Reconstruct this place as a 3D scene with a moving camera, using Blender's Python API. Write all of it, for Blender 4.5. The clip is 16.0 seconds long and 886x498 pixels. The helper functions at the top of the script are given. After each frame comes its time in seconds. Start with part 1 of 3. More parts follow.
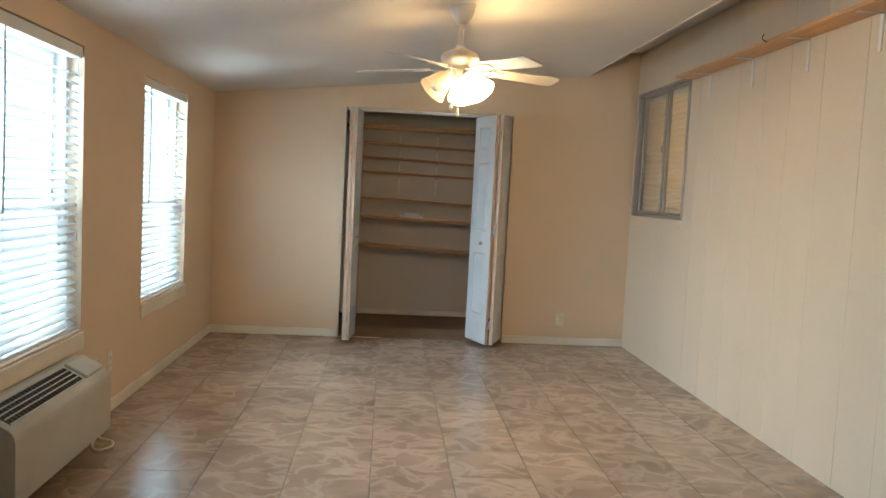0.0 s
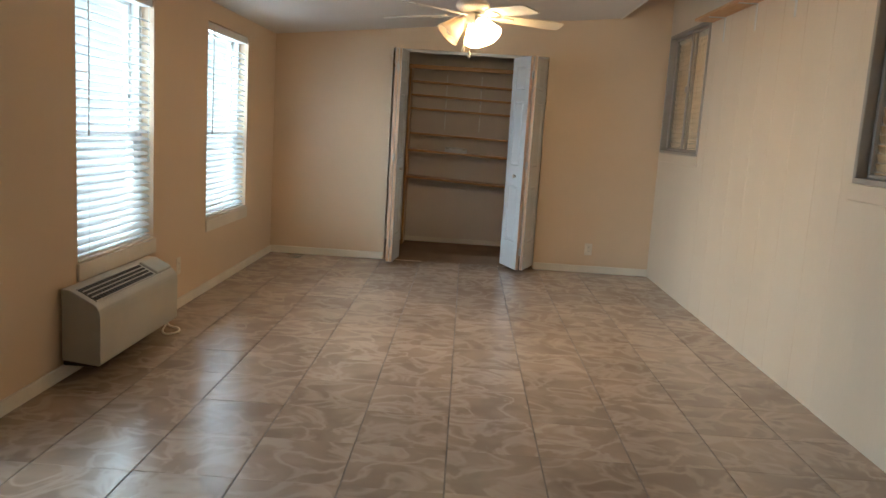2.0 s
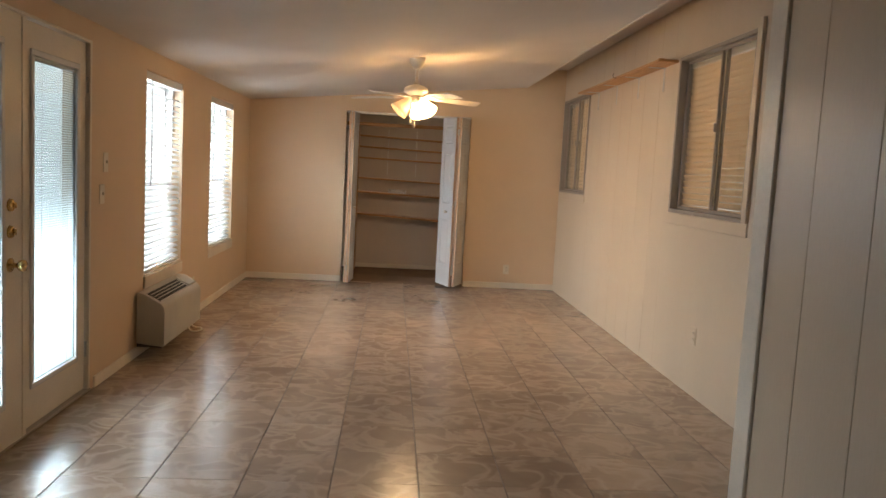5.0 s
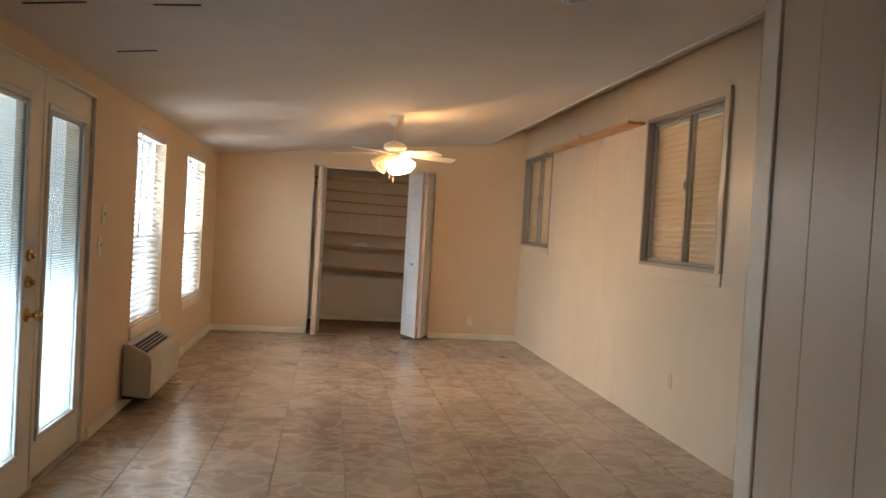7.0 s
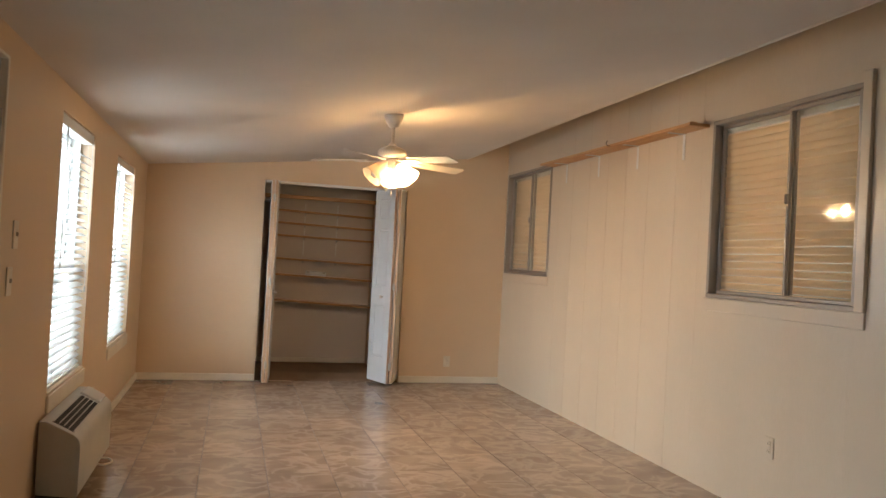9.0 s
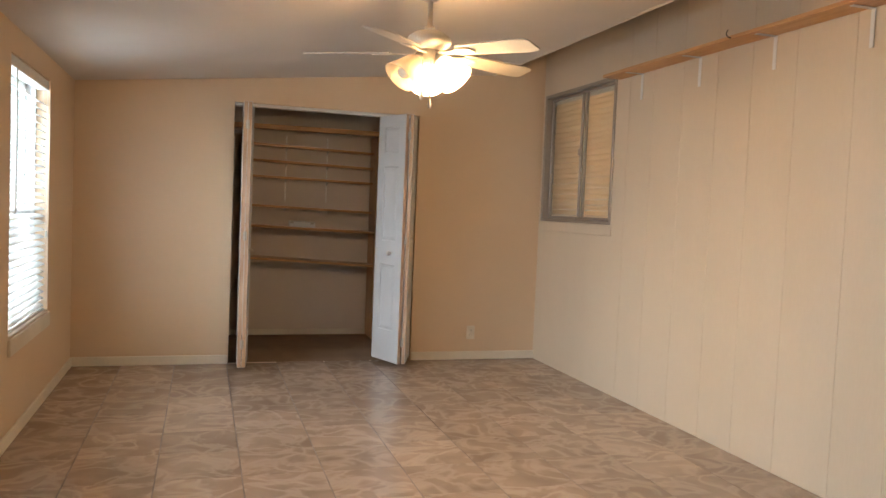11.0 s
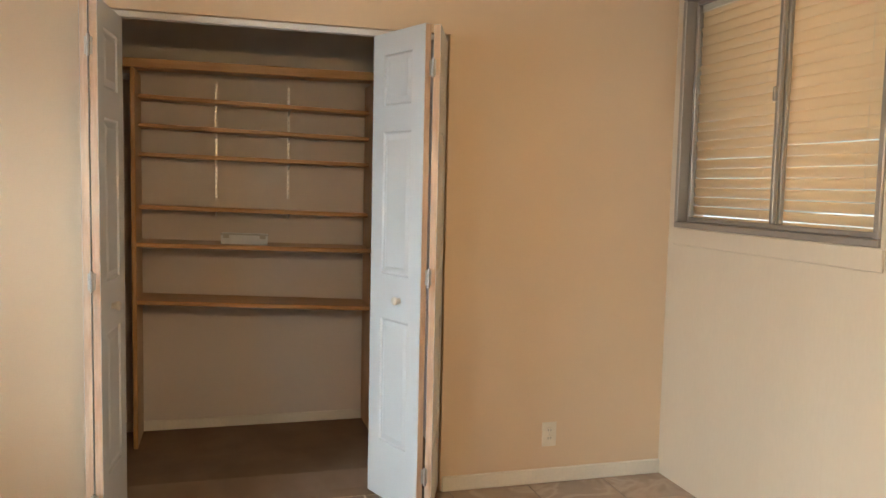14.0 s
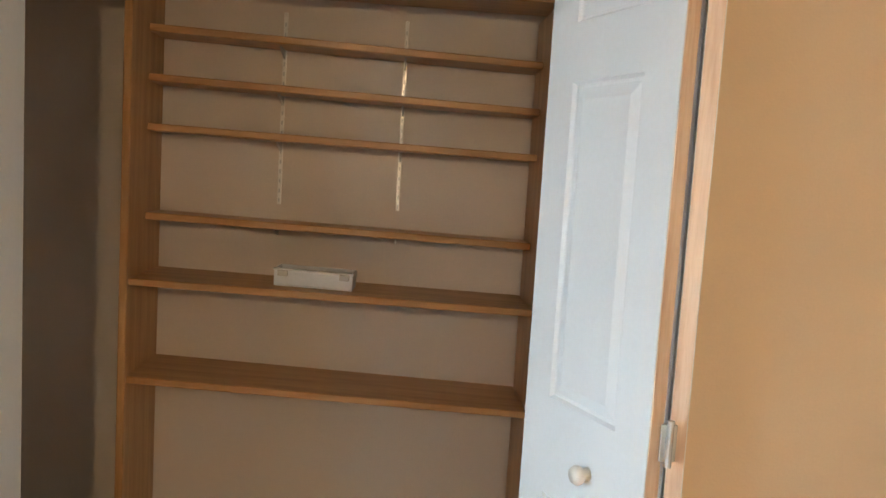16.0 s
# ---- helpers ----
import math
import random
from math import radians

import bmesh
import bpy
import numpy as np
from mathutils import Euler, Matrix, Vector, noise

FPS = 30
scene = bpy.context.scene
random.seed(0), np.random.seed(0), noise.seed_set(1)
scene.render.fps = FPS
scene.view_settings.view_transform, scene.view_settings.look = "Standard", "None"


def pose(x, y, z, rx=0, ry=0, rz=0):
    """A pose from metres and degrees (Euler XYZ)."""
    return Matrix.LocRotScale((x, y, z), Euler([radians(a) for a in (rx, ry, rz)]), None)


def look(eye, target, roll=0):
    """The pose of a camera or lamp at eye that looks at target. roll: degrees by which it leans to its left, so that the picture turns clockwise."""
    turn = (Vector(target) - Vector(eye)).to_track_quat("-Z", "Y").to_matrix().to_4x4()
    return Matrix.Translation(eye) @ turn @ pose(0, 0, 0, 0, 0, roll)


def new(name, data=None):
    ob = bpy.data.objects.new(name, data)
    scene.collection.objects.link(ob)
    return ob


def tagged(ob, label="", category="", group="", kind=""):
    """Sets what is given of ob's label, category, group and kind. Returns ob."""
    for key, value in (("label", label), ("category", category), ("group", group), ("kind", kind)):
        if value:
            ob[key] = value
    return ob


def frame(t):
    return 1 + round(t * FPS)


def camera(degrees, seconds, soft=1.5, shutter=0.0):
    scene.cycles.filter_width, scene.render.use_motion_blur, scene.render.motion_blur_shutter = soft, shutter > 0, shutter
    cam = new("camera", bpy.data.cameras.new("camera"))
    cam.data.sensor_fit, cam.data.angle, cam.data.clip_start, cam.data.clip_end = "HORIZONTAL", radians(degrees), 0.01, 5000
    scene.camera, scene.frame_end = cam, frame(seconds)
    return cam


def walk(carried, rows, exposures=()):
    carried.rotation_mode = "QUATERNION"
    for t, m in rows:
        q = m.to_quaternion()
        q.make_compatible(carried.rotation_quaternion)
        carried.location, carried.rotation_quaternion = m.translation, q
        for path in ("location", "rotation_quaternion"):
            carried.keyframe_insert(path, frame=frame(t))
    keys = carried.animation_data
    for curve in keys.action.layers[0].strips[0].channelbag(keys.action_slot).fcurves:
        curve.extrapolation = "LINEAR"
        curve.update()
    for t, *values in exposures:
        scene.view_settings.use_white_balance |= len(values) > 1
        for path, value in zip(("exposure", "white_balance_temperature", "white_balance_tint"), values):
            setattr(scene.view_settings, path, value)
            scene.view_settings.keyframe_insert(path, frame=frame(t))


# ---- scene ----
cam = camera(59.5, 16.0)
PATH = [
    (0, (1.526, 3.09, 1.338), (1.673, 5.079, 1.191), 2.9),
    (0.5, (1.606, 3.009, 1.316), (1.57, 4.999, 1.122), 2.9),
    (1, (1.489, 3.054, 1.263), (1.488, 5.039, 1.023), 3.2),
    (1.5, (1.701, 2.77, 1.294), (1.659, 4.748, 1), 3.2),
    (2, (1.883, 2.449, 1.309), (1.839, 4.425, 1.003), 3.6),
    (2.5, (1.845, 2.16, 1.337), (1.872, 4.138, 1.041), 4),
    (3, (1.865, 1.825, 1.388), (1.925, 3.804, 1.105), 4.4),
    (3.5, (1.86, 1.465, 1.39), (1.951, 3.445, 1.124), 4),
    (6, (1.541, 0.417, 1.353), (1.71, 2.406, 1.229), 3.1),
    (6.5, (1.451, 0.386, 1.345), (1.663, 2.373, 1.264), 3.2),
    (7, (1.354, 0.503, 1.35), (1.644, 2.481, 1.3), 3.3),
    (7.5, (1.251, 0.765, 1.349), (1.595, 2.735, 1.351), 3.4),
    (8, (1.107, 1.115, 1.341), (1.509, 3.073, 1.403), 3.6),
    (8.5, (0.977, 1.51, 1.321), (1.437, 3.455, 1.396), 3.4),
    (9, (0.858, 1.939, 1.314), (1.378, 3.87, 1.344), 3.1),
    (9.5, (0.758, 2.418, 1.285), (1.34, 4.332, 1.274), 3),
    (10, (0.792, 2.882, 1.269), (1.38, 4.793, 1.221), 2.7),
    (12.5, (1.24, 5.146, 1.371), (1.824, 7.053, 1.218), 1.3),
    (13, (1.401, 5.675, 1.405), (1.968, 7.586, 1.241), 0.7),
    (13.5, (1.551, 6.21, 1.39), (2.11, 8.123, 1.225), 1.3),
    (14, (1.655, 6.714, 1.389), (2.204, 8.63, 1.224), 1.3),
    (14.5, (1.74, 7.176, 1.369), (2.263, 9.1, 1.218), 2.2),
    (15, (1.853, 7.651, 1.385), (2.306, 9.592, 1.223), 2.9),
    (15.5, (1.989, 8.119, 1.379), (2.279, 10.092, 1.221), 3.1),
    (16, (1.994, 8.502, 1.419), (2.122, 10.489, 1.228), 3.5),
]
walk(cam, [(t, look(eye, aim, roll)) for t, eye, aim, roll in PATH],
     ((0.0, 0.26, 5100, 3), (1.5, 0.0, 5150, 5), (3.0, 0.10, 5780, 11), (6.0, 0.15, 6100, 17), (9.0, 0.16, 5980, 15), (13.0, 0.36, 5800, 12), (14.5, 0.84, 5800, 8), (16.0, 1.02, 5500, 8)))

# ---- world, sun and large lights ----
world = bpy.data.worlds.new("world")
scene.world = world
world.use_nodes = True
wn, wl = world.node_tree.nodes, world.node_tree.links
sky = wn.new("ShaderNodeTexSky")
sky.sky_type, sky.sun_disc = "NISHITA", False
sky.sun_elevation, sky.sun_rotation = radians(60), radians(178)
sky_bg = wn["Background"]
wl.new(sky.outputs[0], sky_bg.inputs[0])
sky_bg.inputs[1].default_value = 0.12

sun = new("sun", bpy.data.lights.new("sun", "SUN"))
sun.data.energy, sun.data.angle, sun.data.color = 5.0, radians(0.6), (1.0, 0.95, 0.87)
sun.matrix_world = look((0.3, -8, 14), (0, 0, 0))


def window_light(y, z, width, height, power, down=0.0):
    """Daylight that enters at an opening of the left wall."""
    lamp = new("window_light", bpy.data.lights.new("window_light", "AREA"))
    lamp.data.shape, lamp.data.size, lamp.data.size_y = "RECTANGLE", width, height
    lamp.data.energy, lamp.data.color = power, (0.86, 0.96, 1.0)
    x = -0.22 - 0.5 * height * math.sin(math.atan(down))
    lamp.matrix_world = look((x, y, z), (x + 1.0, y, z - down))
    return lamp


window_light(6.63, 1.30, 0.98, 1.50, 92, 0.85)
window_light(8.57, 1.30, 1.06, 1.50, 110, 0.85)
window_light(4.37, 0.55, 1.50, 0.80, 55, 0.35)


# ---- materials ----
def material(name, colour, rough=0.6, metal=0.0, second=None, scale=6.0, grain=60.0, bump=0.1, spread=0.5,
             stretch=(1, 1, 1), per_piece=0.0, spec=0.5):
    """A painted or natural surface: two colours mixed by a large and a fine noise, with a fine relief."""
    m = bpy.data.materials.new(name)
    m.use_nodes = True
    n, l = m.node_tree.nodes, m.node_tree.links
    b = n["Principled BSDF"]
    b.inputs["Roughness"].default_value, b.inputs["Metallic"].default_value = rough, metal
    b.inputs["Specular IOR Level"].default_value = spec
    co = n.new("ShaderNodeTexCoord")
    mp = n.new("ShaderNodeMapping")
    mp.inputs["Scale"].default_value = stretch
    l.new(co.outputs["Object"], mp.inputs["Vector"])
    big, fine = n.new("ShaderNodeTexNoise"), n.new("ShaderNodeTexNoise")
    big.inputs["Scale"].default_value, fine.inputs["Scale"].default_value = scale, grain
    big.inputs["Detail"].default_value, fine.inputs["Detail"].default_value = 4, 3
    l.new(mp.outputs[0], big.inputs["Vector"])
    l.new(mp.outputs[0], fine.inputs["Vector"])
    add = n.new("ShaderNodeMath")
    add.operation = "MULTIPLY_ADD"
    add.inputs[1].default_value = 0.35
    l.new(fine.outputs[0], add.inputs[0])
    l.new(big.outputs[0], add.inputs[2])
    ramp = n.new("ShaderNodeMapRange")
    ramp.inputs["From Min"].default_value, ramp.inputs["From Max"].default_value = 0.68 - 0.25 * spread, 0.68 + 0.25 * spread
    l.new(add.outputs[0], ramp.inputs["Value"])
    mix = n.new("ShaderNodeMix")
    mix.data_type = "RGBA"
    second = second or tuple(c * 0.88 for c in colour)
    mix.inputs["A"].default_value, mix.inputs["B"].default_value = (*second, 1), (*colour, 1)
    l.new(ramp.outputs[0], mix.inputs["Factor"])
    out = mix.outputs["Result"]
    if per_piece:
        info, hsv, span = n.new("ShaderNodeObjectInfo"), n.new("ShaderNodeHueSaturation"), n.new("ShaderNodeMapRange")
        span.inputs["To Min"].default_value, span.inputs["To Max"].default_value = 1 - per_piece, 1 + per_piece
        l.new(info.outputs["Random"], span.inputs["Value"])
        l.new(span.outputs[0], hsv.inputs["Value"])
        l.new(out, hsv.inputs["Color"])
        out = hsv.outputs[0]
    l.new(out, b.inputs["Base Color"])
    if bump:
        bp = n.new("ShaderNodeBump")
        bp.inputs["Strength"].default_value, bp.inputs["Distance"].default_value = bump, 0.004
        l.new(fine.outputs[0], bp.inputs["Height"])
        l.new(bp.outputs[0], b.inputs["Normal"])
    return m


def tile_material():
    """Glazed floor tile: brown, with paler cloudy swirls that differ from tile to tile."""
    m = bpy.data.materials.new("floor_tile")
    m.use_nodes = True
    n, l = m.node_tree.nodes, m.node_tree.links
    b = n["Principled BSDF"]
    co, info = n.new("ShaderNodeTexCoord"), n.new("ShaderNodeObjectInfo")
    shift = n.new("ShaderNodeVectorMath")
    shift.operation = "MULTIPLY_ADD"
    shift.inputs[1].default_value = (17.0, 11.0, 5.0)
    l.new(info.outputs["Random"], shift.inputs[0])
    l.new(co.outputs["Object"], shift.inputs[2])
    squash = n.new("ShaderNodeMapping")
    squash.inputs["Scale"].default_value = (1.0, 1.05, 1.0)
    l.new(shift.outputs[0], squash.inputs["Vector"])
    cloud, vein, grit = (n.new("ShaderNodeTexNoise") for _ in range(3))
    for node, size, twist, detail in ((cloud, 3.4, 0.3, 4), (vein, 4.6, 0.7, 3), (grit, 70.0, 0.0, 3)):
        node.inputs["Scale"].default_value, node.inputs["Distortion"].default_value = size, twist
        node.inputs["Detail"].default_value = detail
        l.new(squash.outputs[0], node.inputs["Vector"])
    ramp = n.new("ShaderNodeValToRGB")
    e = ramp.color_ramp.elements
    e[0].position, e[0].color = 0.36, (0.264, 0.183, 0.125, 1)
    e[1].position, e[1].color = 0.66, (0.353, 0.253, 0.177, 1)
    l.new(cloud.outputs[0], ramp.inputs[0])
    off, size_of, streak = n.new("ShaderNodeMath"), n.new("ShaderNodeMath"), n.new("ShaderNodeMapRange")
    off.operation, size_of.operation = "SUBTRACT", "ABSOLUTE"
    off.inputs[1].default_value = 0.5
    l.new(vein.outputs[0], off.inputs[0])
    l.new(off.outputs[0], size_of.inputs[0])
    streak.inputs["From Min"].default_value, streak.inputs["From Max"].default_value = 0.095, 0.0
    streak.inputs["To Min"].default_value, streak.inputs["To Max"].default_value = 0.0, 0.40
    streak.interpolation_type = "SMOOTHSTEP"
    l.new(size_of.outputs[0], streak.inputs["Value"])
    mix = n.new("ShaderNodeMix")
    mix.data_type = "RGBA"
    mix.inputs["B"].default_value = (0.515, 0.403, 0.305, 1)
    l.new(streak.outputs[0], mix.inputs["Factor"])
    l.new(ramp.outputs[0], mix.inputs["A"])
    relief = n.new("ShaderNodeMath")
    relief.operation = "MULTIPLY_ADD"
    relief.inputs[1].default_value = 0.12
    l.new(grit.outputs[0], relief.inputs[0])
    l.new(vein.outputs[0], relief.inputs[2])
    bp = n.new("ShaderNodeBump")
    bp.inputs["Strength"].default_value, bp.inputs["Distance"].default_value = 0.13, 0.006
    l.new(relief.outputs[0], bp.inputs["Height"])
    l.new(bp.outputs[0], b.inputs["Normal"])
    hsv, span = n.new("ShaderNodeHueSaturation"), n.new("ShaderNodeMapRange")
    span.inputs["To Min"].default_value, span.inputs["To Max"].default_value = 0.9, 1.1
    l.new(info.outputs["Random"], span.inputs["Value"])
    l.new(span.outputs[0], hsv.inputs["Value"])
    l.new(mix.outputs["Result"], hsv.inputs["Color"])
    l.new(hsv.outputs[0], b.inputs["Base Color"])
    b.inputs["Roughness"].default_value = 0.24
    b.inputs["Specular IOR Level"].default_value = 1.0
    return m


def glass_material(name, tint=(0.95, 0.98, 0.97)):
    """Thin window glass: clear, with a mirror share at grazing angles."""
    m = bpy.data.materials.new(name)
    m.use_nodes = True
    n, l = m.node_tree.nodes, m.node_tree.links
    n.remove(n["Principled BSDF"])
    clear, mirror, mix = n.new("ShaderNodeBsdfTransparent"), n.new("ShaderNodeBsdfGlossy"), n.new("ShaderNodeMixShader")
    facing, power, share_of = n.new("ShaderNodeLayerWeight"), n.new("ShaderNodeMath"), n.new("ShaderNodeMapRange")
    clear.inputs[0].default_value = (*tint, 1)
    mirror.inputs["Roughness"].default_value = 0.01
    power.operation = "POWER"
    power.inputs[1].default_value = 5.0
    share_of.inputs["To Min"].default_value, share_of.inputs["To Max"].default_value = 0.045, 0.9
    l.new(facing.outputs["Facing"], power.inputs[0])
    l.new(power.outputs[0], share_of.inputs["Value"])
    l.new(share_of.outputs[0], mix.inputs[0])
    l.new(clear.outputs[0], mix.inputs[1])
    l.new(mirror.outputs[0], mix.inputs[2])
    l.new(mix.outputs[0], n["Material Output"].inputs[0])
    return m


def lit_material(name, colour, strength, body=(0.9, 0.85, 0.75)):
    m = bpy.data.materials.new(name)
    m.use_nodes = True
    b = m.node_tree.nodes["Principled BSDF"]
    b.inputs["Base Color"].default_value = (*body, 1)
    b.inputs["Roughness"].default_value = 0.4
    b.inputs["Emission Color"].default_value = (*colour, 1)
    b.inputs["Emission Strength"].default_value = strength
    return m


def shade_material(name, tint, glow, strength):
    """Frosted lamp glass: part of the light goes straight through, part is scattered, and the lit glass glows."""
    m = bpy.data.materials.new(name)
    m.use_nodes = True
    n, l = m.node_tree.nodes, m.node_tree.links
    b = n["Principled BSDF"]
    b.inputs["Base Color"].default_value = (*tint, 1)
    b.inputs["Roughness"].default_value = 0.3
    b.inputs["Emission Color"].default_value = (*glow, 1)
    b.inputs["Emission Strength"].default_value = strength
    soft, clear, one, two = (n.new("ShaderNode" + k) for k in ("BsdfTranslucent", "BsdfTransparent", "MixShader", "MixShader"))
    soft.inputs[0].default_value = clear.inputs[0].default_value = (*tint, 1)
    one.inputs[0].default_value, two.inputs[0].default_value = 0.5, 0.5
    l.new(b.outputs[0], one.inputs[1])
    l.new(soft.outputs[0], one.inputs[2])
    l.new(one.outputs[0], two.inputs[1])
    l.new(clear.outputs[0], two.inputs[2])
    l.new(two.outputs[0], n["Material Output"].inputs[0])
    return m


def blind_material(name, colour, through_share):
    """Thin slat: reflects, and lets part of the light through."""
    m = bpy.data.materials.new(name)
    m.use_nodes = True
    n, l = m.node_tree.nodes, m.node_tree.links
    b = n["Principled BSDF"]
    b.inputs["Base Color"].default_value = (*colour, 1)
    b.inputs["Roughness"].default_value = 0.45
    t, mix = n.new("ShaderNodeBsdfTranslucent"), n.new("ShaderNodeMixShader")
    t.inputs[0].default_value = (*colour, 1)
    mix.inputs[0].default_value = through_share
    l.new(b.outputs[0], mix.inputs[1])
    l.new(t.outputs[0], mix.inputs[2])
    l.new(mix.outputs[0], n["Material Output"].inputs[0])
    return m


TAN = material("tan_wall_paint", (0.67, 0.50, 0.325), 0.45, second=(0.64, 0.475, 0.305), scale=1.3, grain=160, bump=0.12)
CREAM = material("cream_panel_paint", (0.585, 0.47, 0.33), 0.33, second=(0.555, 0.445, 0.31), scale=2.0, grain=90, bump=0.10, stretch=(1, 1, 0.25))
CEILING_PAINT = material("ceiling_paint", (0.66, 0.595, 0.525), 0.85, second=(0.62, 0.56, 0.49), scale=1.5, grain=220, bump=0.35)
TRIM = material("trim_paint", (0.76, 0.68, 0.55), 0.38, scale=3, grain=80, bump=0.06)
CLOSET = material("closet_wall_paint", (0.63, 0.535, 0.435), 0.5, second=(0.59, 0.50, 0.405), scale=1.3, grain=160, bump=0.12)
WHITE = material("white_gloss_paint", (0.73, 0.72, 0.69), 0.26, second=(0.69, 0.68, 0.65), scale=3, grain=120, bump=0.05)
DOOR_WHITE = material("folding_door_paint", (0.60, 0.595, 0.575), 0.28, second=(0.565, 0.56, 0.54), scale=2.5, grain=110, bump=0.06)
DOOR_PAINT = material("door_paint", (0.74, 0.66, 0.53), 0.35, scale=2, grain=90, bump=0.06)
PINE = material("pine_board", (0.55, 0.305, 0.115), 0.36, second=(0.37, 0.18, 0.058), scale=7, grain=40, bump=0.2, stretch=(0.35, 5, 5), spread=0.9)
PINE_UP = material("pine_upright", (0.55, 0.305, 0.115), 0.36, second=(0.37, 0.18, 0.058), scale=7, grain=40, bump=0.2, stretch=(5, 5, 0.35), spread=0.9)
PINE_Y = material("raw_pine_board", (0.62, 0.35, 0.14), 0.5, second=(0.48, 0.24, 0.085), scale=7, grain=40, bump=0.2, stretch=(5, 0.35, 5), spread=0.9)
RAW_EDGE = material("raw_door_edge", (0.64, 0.47, 0.33), 0.6, second=(0.50, 0.335, 0.22), scale=9, grain=60, bump=0.15, stretch=(4, 4, 0.3))
ALUMINIUM = material("aluminium", (0.34, 0.29, 0.235), 0.48, 0.45, scale=5, grain=90, bump=0.08, spread=0.9)
SILVER = material("bright_zinc", (0.80, 0.76, 0.68), 0.3, 0.4, scale=20, grain=150, bump=0.1)
BRASS = material("brass", (0.72, 0.50, 0.20), 0.25, 1.0, scale=8, grain=80, bump=0.05)
STEEL = material("zinc_steel", (0.55, 0.53, 0.49), 0.45, 1.0, scale=20, grain=150, bump=0.1)
PLASTIC = material("warm_grey_plastic", (0.50, 0.465, 0.39), 0.45, scale=3, grain=200, bump=0.05)
IVORY = material("ivory_plastic", (0.74, 0.66, 0.53), 0.35, scale=10, grain=200, bump=0.02)
BLACK = material("black_plastic", (0.025, 0.023, 0.021), 0.5, scale=10, grain=100, bump=0.1)
GROUT = material("worn_grout", (0.20, 0.15, 0.115), 0.85, second=(0.11, 0.08, 0.058), scale=3, grain=200, bump=0.4)
CARPET = material("brown_carpet", (0.25, 0.165, 0.105), 0.95, second=(0.215, 0.14, 0.088), scale=5, grain=400, bump=0.8, spec=0.1)
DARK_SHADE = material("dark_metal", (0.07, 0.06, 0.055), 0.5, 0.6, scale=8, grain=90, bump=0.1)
BLUE = material("blue_tape", (0.03, 0.05, 0.22), 0.6, scale=30, grain=200, bump=0.05)
BEIGE_SLAT = blind_material("cream_slat", (0.95, 0.73, 0.47), 0.60)
WHITE_SLAT = blind_material("white_slat", (0.86, 0.86, 0.83), 0.44)
MINI_SLAT = blind_material("mini_slat", (0.76, 0.82, 0.84), 0.32)
GLASS = glass_material("window_glass")
TILE = tile_material()
CONCRETE = material("patio_concrete", (0.58, 0.56, 0.52), 0.9, scale=1.2, grain=30, bump=0.3)
SHADE_GLASS = shade_material("frosted_shade", (1.0, 0.92, 0.78), (1.0, 0.76, 0.43), 10.0)
DIM_GLASS = shade_material("unlit_frosted_shade", (1.0, 0.92, 0.78), (1.0, 0.76, 0.43), 0.0)
DEAD_BULB = material("dead_bulb", (0.8, 0.78, 0.72), 0.3, scale=10, grain=100, bump=0.02)
BULB = lit_material("lamp_bulb", (1.0, 0.70, 0.36), 790.0)
FAN_WHITE = material("fan_enamel", (0.72, 0.645, 0.54), 0.35, scale=4, grain=120, bump=0.04)


# ---- mesh helpers ----
def link(name, bm, mat, parent=None, label="", smooth=False):
    me = bpy.data.meshes.new(name)
    bmesh.ops.recalc_face_normals(bm, faces=bm.faces[:])
    bm.to_mesh(me)
    bm.free()
    me.materials.append(mat)
    if smooth:
        for p in me.polygons:
            p.use_smooth = True
    ob = new(name, me)
    if parent:
        ob.parent = parent
    if label:
        ob["label"] = label
    return ob


def part(name, bm, mat, parent, label="", smooth=False):
    return link(name, bm, mat, parent, label, smooth)


def share(name, ob, parent, place):
    """Another piece on the same mesh."""
    o = new(name, ob.data)
    o.parent = parent
    o.matrix_basis = place
    return o


def thing(name, m, label, category, group="", kind=""):
    e = new(name)
    e.empty_display_size = 0.1
    e.matrix_basis = m
    return tagged(e, label, category, group, kind)


def box(x0, x1, y0, y1, z0, z1, bevel=0.0, bm=None, segments=1):
    """A box, with its edges rounded off; added to bm if one is given."""
    b = bmesh.new()
    v = [b.verts.new((x, y, z)) for x in (x0, x1) for y in (y0, y1) for z in (z0, z1)]
    for f in ((0, 1, 3, 2), (4, 6, 7, 5), (0, 4, 5, 1), (2, 3, 7, 6), (0, 2, 6, 4), (1, 5, 7, 3)):
        b.faces.new([v[i] for i in f])
    if bevel:
        bmesh.ops.bevel(b, geom=b.edges[:], offset=bevel, segments=segments, affect="EDGES", profile=0.5)
    return merge(bm, b)


def merge(bm, b):
    if bm is None:
        return b
    me = bpy.data.meshes.new("tmp")
    b.to_mesh(me)
    b.free()
    bm.from_mesh(me)
    bpy.data.meshes.remove(me)
    return bm


